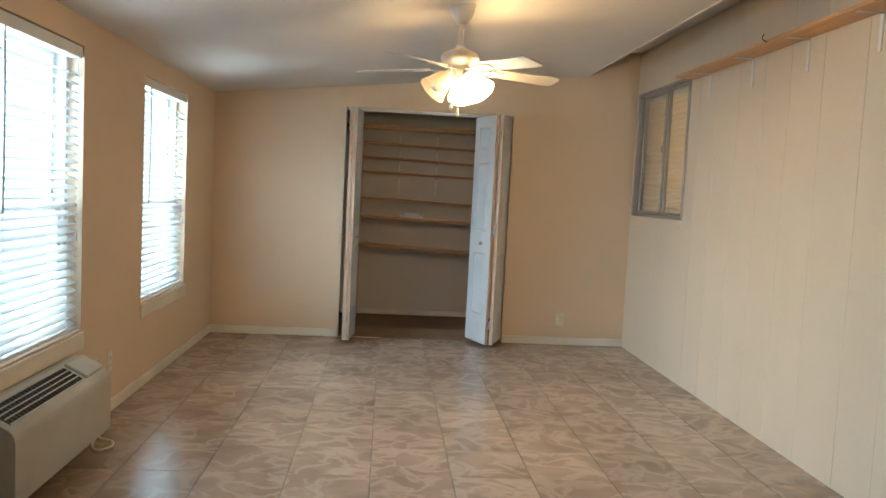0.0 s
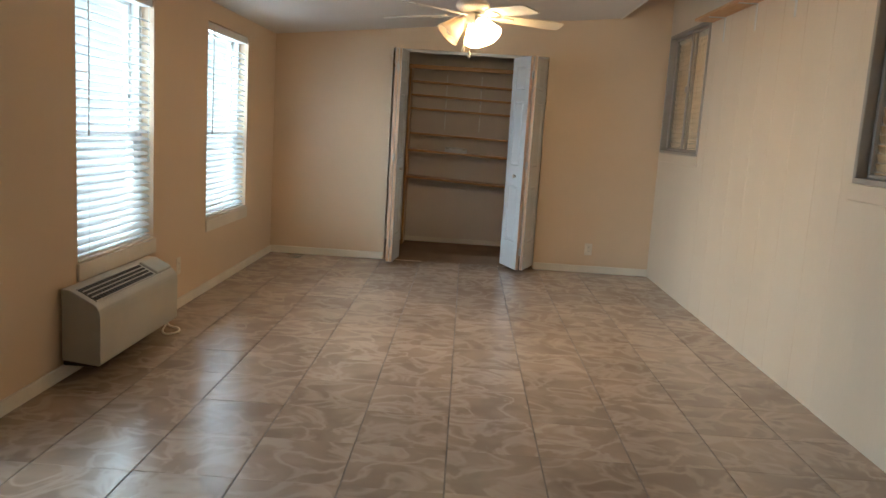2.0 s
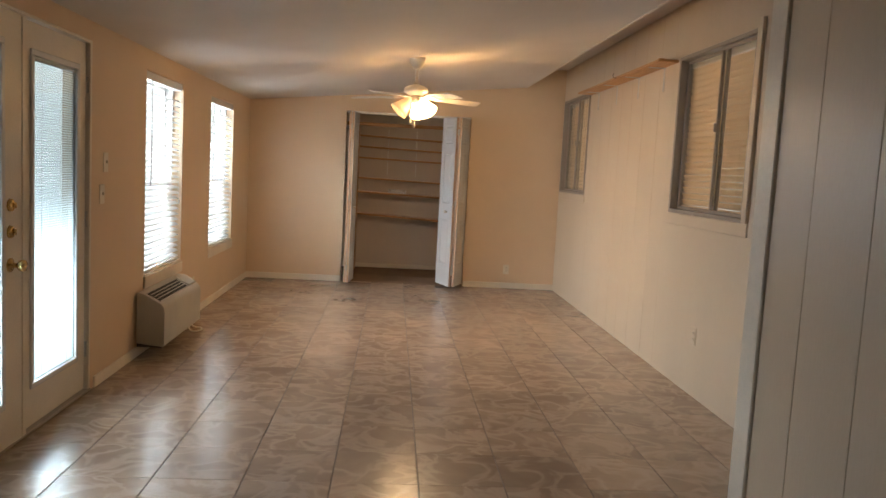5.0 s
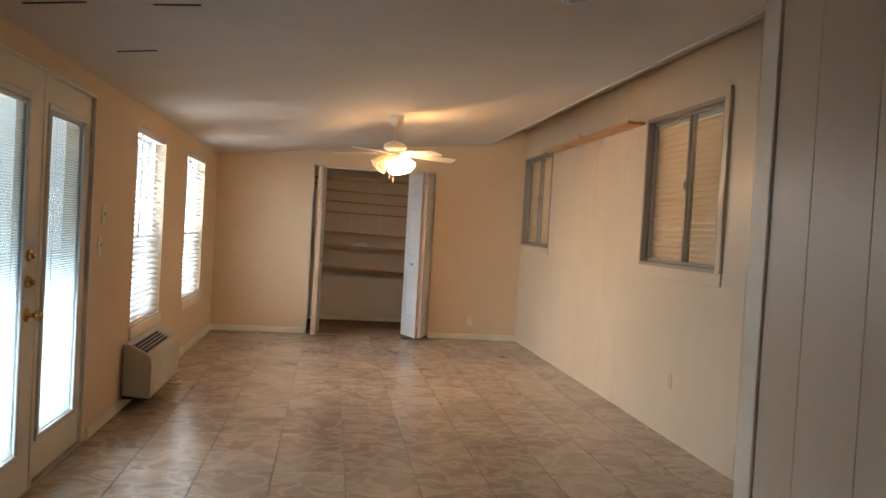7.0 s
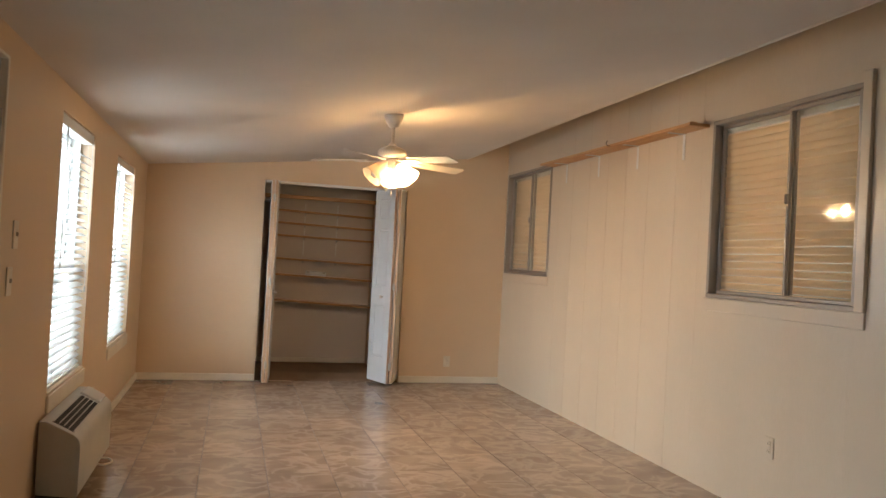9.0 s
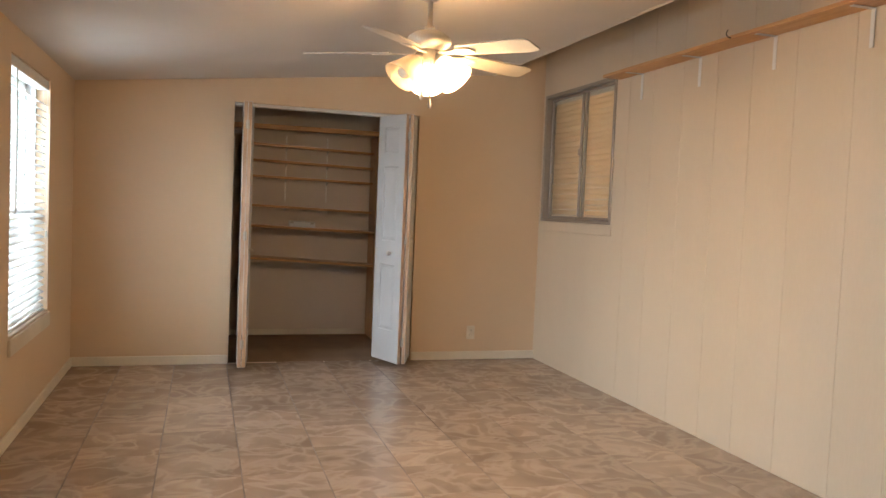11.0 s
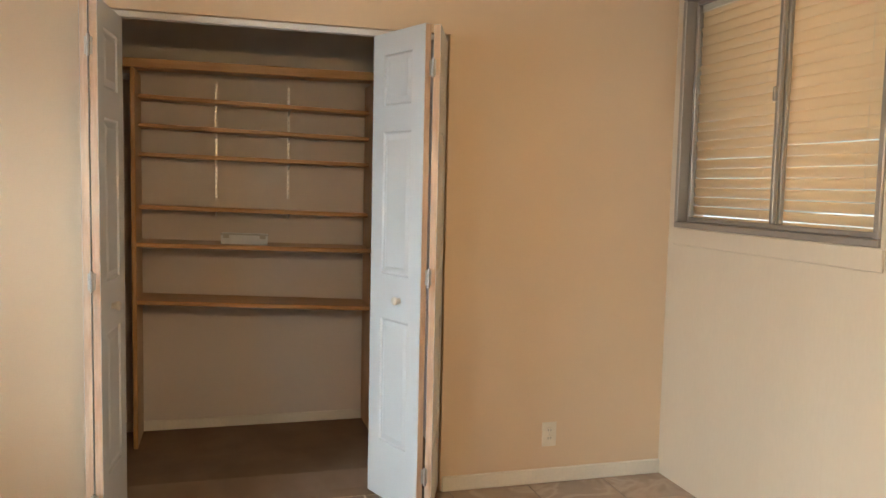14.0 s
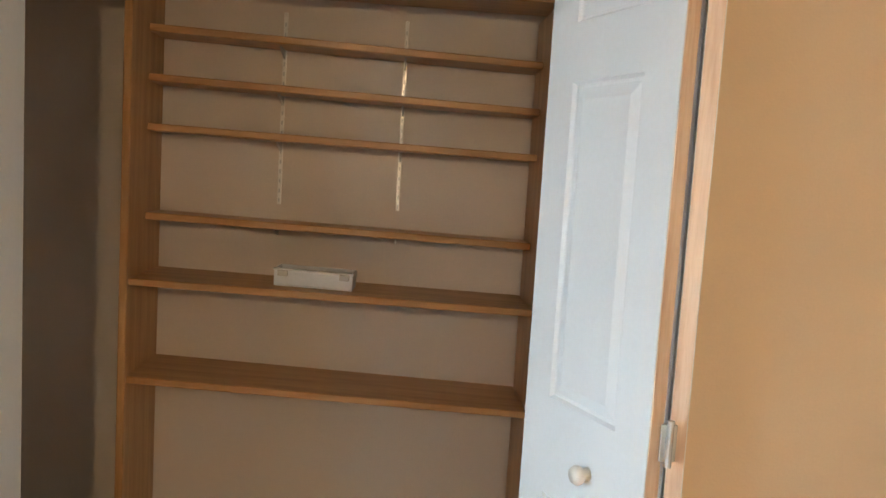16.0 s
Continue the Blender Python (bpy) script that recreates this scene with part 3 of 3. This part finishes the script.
def folding_door(inner, outer, knob_u, hinge_at, hinge_inner_u, hinge_outer_u, label):
    d = thing("folding_door", pose(0, 0, 0), label, "door", "folding closet doors")
    W, T, H = 0.376, 0.028, 1.975
    for nm, ends, edge_u in (("door_leaf", inner, hinge_inner_u), ("door_leaf", outer, hinge_outer_u)):
        leaf = part(nm, leaf_mesh(W, T, H), DOOR_WHITE, d)
        leaf.matrix_basis = place_leaf(*ends)
        e0, e1 = (W - 0.001, W + 0.002) if edge_u else (-0.002, 0.001)
        part("edge_band", box(e0, e1, 0.0015, T - 0.0015, 0.002, H - 0.002), RAW_EDGE, leaf, "raw wooden door edge")
        if ends is inner:
            kn = lathe([(0, 0), (0.012, 0), (0.010, 0.010), (0.016, 0.016), (0.018, 0.024), (0.014, 0.031), (0, 0.033)], 20, None,
                       Matrix.Translation((knob_u, 0, 0.873)) @ Matrix.Rotation(radians(90), 4, "X"))
            part("knob", kn, KNOB, leaf, "worn metal round knob", True)
    for z in (0.21, 1.02, 1.84):
        x, y = hinge_at
        bm = lathe([(0, 0), (0.006, 0), (0.006, 0.075), (0, 0.075)], 10, None, pose(x, y - 0.006, z - 0.037))
        box(x - 0.013, x + 0.013, y - 0.002, y + 0.002, z - 0.03, z + 0.03, 0.001, bm)
        part("hinge", bm, STEEL, d, "shiny metal folding hinge")
    return d


folding_door(((2.278, 10.020), (2.412, 9.668)), ((2.476, 9.674), (2.606, 10.027)), 0.225, (2.442, 9.664), True, False,
             "white panelled folding closet door, folded open")
folding_door(((1.243, 9.665), (1.280, 10.039)), ((1.192, 10.040), (1.184, 9.667)), 0.16, (1.214, 9.661), False, True,
             "white panelled folding closet door, folded open to the jamb")

# ---- closet: shelves ----
structure("floor_closet", prism([(FAR + 0.032, -0.03), (FAR + 0.032, 0.002), (FAR + 0.10, 0.012), (FAR + 0.22, 0.055), (FAR + 0.30, 0.062), (10.98, 0.062), (10.98, -0.03)], "x", 0.35, 2.68), CARPET, "dark brown closet floor covering", "floor")
unit = thing("closet_shelving", pose(0, 0, 0), "honey pine built-in closet shelving, nearly empty", "shelf")
BACK_Y = 10.978
part("upright", box(1.238, 1.260, 10.685, BACK_Y, 0.062, 1.908, 0.003), PINE_UP, unit)
part("upright", box(2.412, 2.434, 10.685, BACK_Y, 0.062, 1.908, 0.003), PINE_UP, unit)
part("top_shelf", box(0.352, 2.678, 10.700, BACK_Y, 1.932, 1.952, 0.003), PINE, unit)
part("top_cleat", box(0.352, 2.678, 10.680, 10.699, 1.910, 1.953, 0.003), PINE, unit)
for z, y0, drop in ((0.796, 10.700, 0.055), (1.078, 10.700, 0.034), (1.256, 10.835, 0.030), (1.517, 10.835, 0.022), (1.660, 10.835, 0.028), (1.802, 10.835, 0.032)):
    bm = box(-0.003, 1.152, y0, BACK_Y, -0.021, 0.0, 0.003)
    bm.transform(Matrix.Translation((1.260, 0, z)) @ Matrix.Rotation(math.atan(drop / 1.15), 4, "Y"))
    part("shelf", bm, PINE, unit)
for x, dip in ((1.627, 0.010), (2.000, 0.020)):
    part("standard", box(x - 0.006, x + 0.006, BACK_Y - 0.008, BACK_Y, 1.295, 1.885, 0.001), SILVER, unit, "slotted metal shelf standard")
    for k in range(19):
        z = 1.302 + k * 0.03
        part("slot", box(x - 0.002, x + 0.002, BACK_Y - 0.0095, BACK_Y - 0.0078, z, z + 0.012), STEEL, unit)
    for z in (1.234, 1.496, 1.638, 1.780):
        z -= dip
        part("bracket", prism([(BACK_Y - 0.10, z), (BACK_Y - 0.008, z), (BACK_Y - 0.008, z - 0.026), (BACK_Y - 0.09, z - 0.006)], "x", x - 0.003, x + 0.003), STEEL, unit, "small metal bracket")
rod = thing("closet_rod", pose(0.35, 10.82, 1.880), "short white closet rod under top shelf", "rod")
part("rod", lathe([(0, 0), (0.016, 0), (0.016, 0.886), (0, 0.886)], 16, None, Matrix.Rotation(radians(90), 4, "Y")), WHITE, rod, "", True)
part("socket", lathe([(0, 0), (0.028, 0), (0.028, 0.006), (0.019, 0.014), (0, 0.014)], 16, None, Matrix.Rotation(radians(90), 4, "Y")), WHITE, rod, "", True)

tray = thing("plastic_tray", pose(1.768, 10.815, 1.0645, 0, 1.5, -3), "small grey plastic tray on pine shelf", "tray")
bm = bmesh.new()
box(-0.115, 0.115, -0.05, 0.05, 0.0, 0.005, 0.001, bm)
for a in ((-0.115, 0.115, -0.05, -0.046), (-0.115, 0.115, 0.046, 0.05), (-0.115, -0.111, -0.046, 0.046), (0.111, 0.115, -0.046, 0.046)):
    box(*a, 0.005, 0.052, 0.001, bm)
part("tray_body", bm, material("tray_plastic", (0.72, 0.72, 0.71), 0.4, scale=8, grain=100, bump=0.05), tray)
part("rim", box(-0.119, 0.119, -0.055, -0.047, 0.046, 0.054, 0.002), STEEL, tray)
part("clip", box(0.075, 0.105, -0.058, -0.050, 0.030, 0.048, 0.002), PLASTIC, tray)
part("clip", box(-0.105, -0.075, -0.058, -0.050, 0.030, 0.048, 0.002), PLASTIC, tray)


# ---- ceiling fan ----
FX, FY = 1.865, 7.15
fan = thing("ceiling_fan", pose(FX, FY, CEIL(FX)), "white five-blade ceiling fan with three frosted glass shades, two lit", "ceiling fan")
part("canopy", lathe([(0, 0.02), (0.066, 0.02), (0.064, -0.018), (0.054, -0.050), (0.036, -0.078), (0.030, -0.088), (0, -0.088)], 28), FAN_WHITE, fan, "", True)
part("downrod", lathe([(0, -0.06), (0.012, -0.06), (0.012, -0.195), (0.024, -0.197), (0.027, -0.217), (0, -0.217)], 16), FAN_WHITE, fan, "", True)
part("motor_housing", lathe([(0, -0.213), (0.035, -0.215), (0.070, -0.228), (0.094, -0.245), (0.100, -0.262), (0.096, -0.278), (0.080, -0.290), (0.058, -0.302), (0, -0.302)], 32), FAN_WHITE, fan, "", True)
hub = -0.312
for k in range(5):
    a = 16 + 72 * k
    m = Matrix.Rotation(radians(a), 4, "Z")
    bm = bmesh.new()
    outline = [(0.175, -0.046), (0.30, -0.056), (0.50, -0.066), (0.545, -0.060), (0.560, -0.042), (0.560, 0.042), (0.545, 0.060), (0.50, 0.066), (0.30, 0.056), (0.175, 0.046)]
    merge(bm, prism(outline, "z", hub - 0.003, hub + 0.003, 0.0015))
    bm.transform(Matrix.Translation((0, 0, hub)) @ Matrix.Rotation(radians(2), 4, "Y") @ Matrix.Rotation(radians(-12), 4, "X") @ Matrix.Translation((0, 0, -hub)))
    bm.transform(m)
    blade = part("blade", bm, FAN_WHITE, fan)
    bm = bmesh.new()
    merge(bm, prism([(0.06, -0.018), (0.14, -0.012), (0.18, -0.035), (0.245, -0.028), (0.258, 0), (0.245, 0.028), (0.18, 0.035), (0.14, 0.012), (0.06, 0.018)], "z", hub - 0.010, hub - 0.005, 0.001))
    bm.transform(Matrix.Translation((0, 0, hub)) @ Matrix.Rotation(radians(2), 4, "Y") @ Matrix.Rotation(radians(-12), 4, "X") @ Matrix.Translation((0, 0, -hub)))
    bm.transform(m)
    part("blade_iron", bm, FAN_WHITE, blade)
part("switch_cup", lathe([(0, -0.298), (0.045, -0.300), (0.05, -0.315), (0.05, -0.345), (0.04, -0.360), (0.02, -0.368), (0, -0.368)], 24), FAN_WHITE, fan, "", True)
for a, lit in ((196, False), (-44, True), (76, True)):
    m = Matrix.Rotation(radians(a), 4, "Z") @ Matrix.Translation((0.048, 0, -0.338)) @ Matrix.Rotation(radians(-44), 4, "Y") @ Matrix.Diagonal((1.2, 1.2, 1.2, 1))
    arm = part("lamp_holder", lathe([(0, 0.01), (0.02, 0.008), (0.022, -0.012), (0.026, -0.03), (0, -0.03)], 16, None, m), FAN_WHITE, fan, "", True)
    sh = part("shade", lathe([(0.026, -0.018), (0.034, -0.03), (0.043, -0.055), (0.052, -0.085), (0.066, -0.118), (0.064, -0.118), (0.050, -0.085), (0.041, -0.055), (0.032, -0.03), (0.024, -0.02)], 24, None, m), SHADE_GLASS if lit else DIM_GLASS, fan, "lit frosted glass tulip shade" if lit else "frosted glass tulip shade with a dead bulb", True)
    part("bulb", lathe([(0, -0.03), (0.012, -0.032), (0.014, -0.05), (0.024, -0.075), (0.026, -0.09), (0.018, -0.106), (0, -0.112)], 16, None, m), BULB if lit else DEAD_BULB, sh, "glowing bulb" if lit else "dead bulb", True)
for x, y, l in ((-0.040, -0.05, 0.135), (-0.005, -0.060, 0.172)):
    ch = part("pull_chain", lathe([(0, -0.355), (0.0022, -0.355), (0.0022, -0.355 - l), (0, -0.355 - l)], 8, None, pose(x, y, 0)), BRASS, fan)
    part("chain_pull", lathe([(0, 0), (0.004, 0), (0.006, -0.012), (0.009, -0.03), (0.007, -0.042), (0, -0.045)], 12, None, pose(x, y, -0.352 - l)), IVORY, ch, "ivory pull", True)


# ---- wall air conditioner ----
ac = thing("wall_air_conditioner", pose(0, 5.985, 0), "beige through-wall air conditioner under the window", "air conditioner")
L = 0.99
prof = [(0.012, 0.10), (0.192, 0.080), (0.200, 0.092), (0.200, 0.318), (0.1985, 0.340), (0.193, 0.358), (0.184, 0.370), (0.170, 0.383), (0.055, 0.444), (0.040, 0.448), (0.012, 0.449)]
part("cover", prism(prof, "y", 0.0, L, 0.004), PLASTIC, ac)
part("plinth", box(0.012, 0.18, 0.01, L - 0.01, 0.072, 0.1, 0.004), BLACK, ac, "dark underside")
slope = Matrix.Translation((0.111, 0, 0.4145)) @ Matrix.Rotation(radians(28), 4, "Y")


def on_slope(*extent, bevel=0.0, segments=1):
    bm = box(*extent, bevel, None, segments)
    bm.transform(slope)
    return bm


gr = part("grille", on_slope(-0.048, 0.052, 0.045, 0.745, -0.004, 0.0025), BLACK, ac, "black air outlet")
for k in range(3):
    v = -0.023 + k * 0.025
    part("bar", on_slope(v - 0.003, v + 0.003, 0.045, 0.745, 0.003, 0.009, bevel=0.0012), PLASTIC, gr, "pale bar of the air outlet")
for k in range(22):
    y = 0.065 + k * 0.0315
    part("louvre", on_slope(-0.047, 0.051, y - 0.0015, y + 0.0015, 0.001, 0.005, bevel=0.0006), DARK_SHADE, gr)
part("outlet_rim", on_slope(-0.055, -0.048, 0.038, 0.752, -0.002, 0.007, bevel=0.002), PLASTIC, ac)
part("outlet_rim", on_slope(0.052, 0.059, 0.038, 0.752, -0.002, 0.007, bevel=0.002), PLASTIC, ac)
part("control_lid", on_slope(-0.062, 0.058, 0.770, 0.984, -0.01, 0.013, bevel=0.010, segments=3), PLASTIC, ac, "rounded control lid")
cord = thing("power_cord", pose(0, 0, 0), "beige power cord looped on the floor", "cord")
part("cord", tube([(0.10, 6.985, 0.11), (0.13, 7.02, 0.02), (0.20, 7.00, 0.008), (0.225, 6.92, 0.008), (0.18, 6.86, 0.008), (0.13, 6.93, 0.008), (0.08, 7.12, 0.01), (0.03, 7.26, 0.12), (0.016, 7.30, 0.26)], 0.006), IVORY, cord, "", True)
part("plug", box(0.010, 0.034, 7.285, 7.315, 0.25, 0.285, 0.005), IVORY, cord)


# ---- switches and outlets ----
def cover_plate(m, label, category, rocker, paint=IVORY):
    p = thing(category.replace(" ", "_"), m, label, category)
    part("cover_plate", box(0, 0.006, -0.036, 0.036, -0.058, 0.058, 0.0025), paint, p)
    if rocker:
        part("toggle", box(0.004, 0.016, -0.004, 0.004, -0.006, 0.012, 0.002), IVORY, p)
    else:
        for z in (-0.02, 0.02):
            s = part("socket", box(0.004, 0.0085, -0.016, 0.016, z - 0.014, z + 0.014, 0.003), paint, p)
            for y in (-0.006, 0.006):
                part("slot", box(0.0083, 0.009, y - 0.001, y + 0.001, z - 0.004, z + 0.006), BLACK, s)
    part("screw", lathe([(0, 0.0), (0.003, 0.0), (0.002, 0.0015), (0, 0.0015)], 8, None, turn_x(0.006, 0, 0)), STEEL, p)
    return p


cover_plate(pose(0, 5.415, 1.325), "painted light switch on tan wall", "light switch", True, TRIM)
cover_plate(pose(0, 5.36, 1.138), "painted light switch below the other switch", "light switch", True, TRIM)
cover_plate(pose(0, 7.30, 0.29), "ivory wall outlet beside air conditioner", "wall outlet", False)
cover_plate(pose(0, 7.52, 0.29), "ivory wall outlet near the corner window", "wall outlet", False)
cover_plate(pose(3.135, FAR, 0.232, 0, 0, -90), "ivory wall outlet beside closet", "wall outlet", False)
cover_plate(pose(RIGHT, 5.545, 0.395, 0, 0, 180), "painted-over wall outlet on panelled wall", "wall outlet", False, CREAM)

# ---- raw board on white brackets ----
board = thing("wall_shelf", pose(RIGHT, 6.24, 2.248), "raw pine wall shelf on white metal brackets", "shelf")
part("board", box(-0.15, -0.002, 0.0, 2.46, 0.0, 0.02, 0.003), PINE_Y, board)
part("end_block", box(-0.155, -0.10, -0.012, 0.0, 0.0, 0.022, 0.002), PINE_Y, board)
for y in (6.527, 7.142, 7.778, 8.417):
    bm = box(-0.005, 0.0, y - 6.24 - 0.012, y - 6.24 + 0.012, -0.175, -0.004, 0.001)
    box(-0.125, 0.0, y - 6.24 - 0.012, y - 6.24 + 0.012, -0.006, -0.001, 0.001, bm)
    part("bracket", bm, WHITE, board, "white metal shelf bracket")
hook = thing("wall_hook", pose(RIGHT - 0.155, 7.304, 2.262), "small dark screw hook on shelf edge", "hook")
part("shank", tube([(0, 0, -0.01), (-0.02, 0, -0.005), (-0.03, 0, 0.012), (-0.02, 0, 0.03)], 0.003), DARK_SHADE, hook, "", True)

# ---- small things ----
arrow = thing("arrow_sticker", pose(RIGHT - 0.001, 4.558, 1.925), "small blue arrow sticker on cream panelling", "sticker")
part("arrow", prism([(-0.009, -0.055), (0.009, -0.055), (0.009, 0.015), (0.034, 0.0), (0.030, 0.022), (0.0, 0.055), (-0.030, 0.022), (-0.034, 0.0), (-0.009, 0.015)], "x", -0.0015, 0.0), BLUE, arrow)


def ceiling_slot(x0, y0, x1, y1):
    dx, dy = x1 - x0, y1 - y0
    length = math.hypot(dx, dy)
    s = thing("ceiling_slot", Matrix.Translation((x0, y0, CEIL(x0))) @ Matrix.Rotation(math.atan2(dy, dx), 4, "Z") @ Matrix.Rotation(-math.atan(0.100), 4, "Y"),
              "thin dark metal strip on the ceiling", "ceiling strip", "strips on the ceiling")
    part("strip", box(0, length, -0.007, 0.007, -0.004, 0.001, 0.001), DARK_SHADE, s)


ceiling_slot(0.149, 3.682, 0.386, 3.670)
ceiling_slot(0.622, 3.706, 0.801, 3.717)
ceiling_slot(0.272, 4.530, 0.465, 4.518)
det = thing("smoke_detector", pose(2.292, 3.60, CEIL(2.292), 0, -5.8, 0), "small round white smoke detector on the ceiling", "smoke detector")
part("base", lathe([(0, 0), (0.055, 0), (0.055, -0.012), (0, -0.012)], 24), IVORY, det, "", True)
part("cap", lathe([(0, -0.012), (0.05, -0.012), (0.042, -0.03), (0, -0.034)], 24), WHITE, det, "", True)

# ---- panelling of the right walls ----
def panel_boards(owner, plane, y0, y1, z1, holes, joints):
    cuts = [y0] + [j for j in joints if y0 < j < y1] + [y1]
    for a, b in zip(cuts, cuts[1:]):
        inside = [h for h in holes if h[0] < b and h[1] > a]
        pieces = [(a + 0.0002, b - 0.0002, 0.0, z1)]
        for h in inside:
            nxt = []
            for p in pieces:
                lo, hi = max(p[0], h[0]), min(p[1], h[1])
                if lo >= hi:
                    nxt.append(p)
                    continue
                if p[0] < lo - 0.004:
                    nxt.append((p[0], lo, p[2], p[3]))
                if hi + 0.004 < p[1]:
                    nxt.append((hi, p[1], p[2], p[3]))
                nxt += [(lo, hi, p[2], h[2]), (lo, hi, h[3], p[3])]
            pieces = nxt
        bm = bmesh.new()
        for p in pieces:
            box(plane, plane + 0.012, *p, 0.0, bm)
        if not inside:
            bm.free()
            bm = box(plane, plane + 0.012, a + 0.0002, b - 0.0002, 0.0, z1, 0.0042, None, 4)
        part("panel_board", bm, CREAM, owner)


steps = (0.33, 0.30, 0.37, 0.33, 0.30, 0.33)
joints = [3.65, 3.98, 4.31, 4.65, 5.02, 5.32, 5.65, 5.98]
y, k = 5.98, 0
while y < 9.8:
    y += steps[k % 6]
    k += 1
    joints.append(round(y, 3))
panel_boards(wall_right, RIGHT, JOG_Y, FAR, 2.655, (RN, RF), joints)
panel_boards(wall_jog, JOG_X, BACK, JOG_Y - 0.11, 2.40, (), [3.06 - 0.325 * k for k in range(14)][::-1])

# ---- floor tiles ----
floor = structure("floor", box(-0.16, RIGHT + 0.1, BACK - 0.1, FAR + 0.03, -0.2, -0.0028), GROUT, "brown glazed floor tiles with dark joints", "floor")
TX, TY, PX, PY, GAP = 0.353, 6.64, 0.3825, 0.384, 0.0055
meshes = {}
rest = bmesh.new()
for j in range(-23, 10):
    for i in range(-2, 10):
        x0, x1 = max(TX + i * PX + GAP / 2, 0.0), min(TX + (i + 1) * PX - GAP / 2, RIGHT + 0.01)
        y0, y1 = max(TY + j * PY + GAP / 8, BACK), min(TY + (j + 1) * PY - GAP / 8, FAR + 0.03)
        if x1 - x0 < 0.02 or y1 - y0 < 0.02:
            continue
        if y1 < 1.6:
            box(x0, x1, y0, y1, -0.008, 0.0, 0.0, rest)
            continue
        w, d = round(x1 - x0, 3), round(y1 - y0, 3)
        if (w, d) not in meshes:
            t = link("tile", box(-w / 2, w / 2, -d / 2, d / 2, -0.008, 0.0, 0.0010), TILE, floor)
            meshes[w, d] = t
        else:
            t = share("tile", meshes[w, d], floor, Matrix())
        t.matrix_basis = pose((x0 + x1) / 2, (y0 + y1) / 2, random.uniform(-0.0004, 0.0004), random.uniform(-0.06, 0.06), random.uniform(-0.06, 0.06), 0)
link("tile_field", rest, TILE, floor)["kind"] = "stuff"
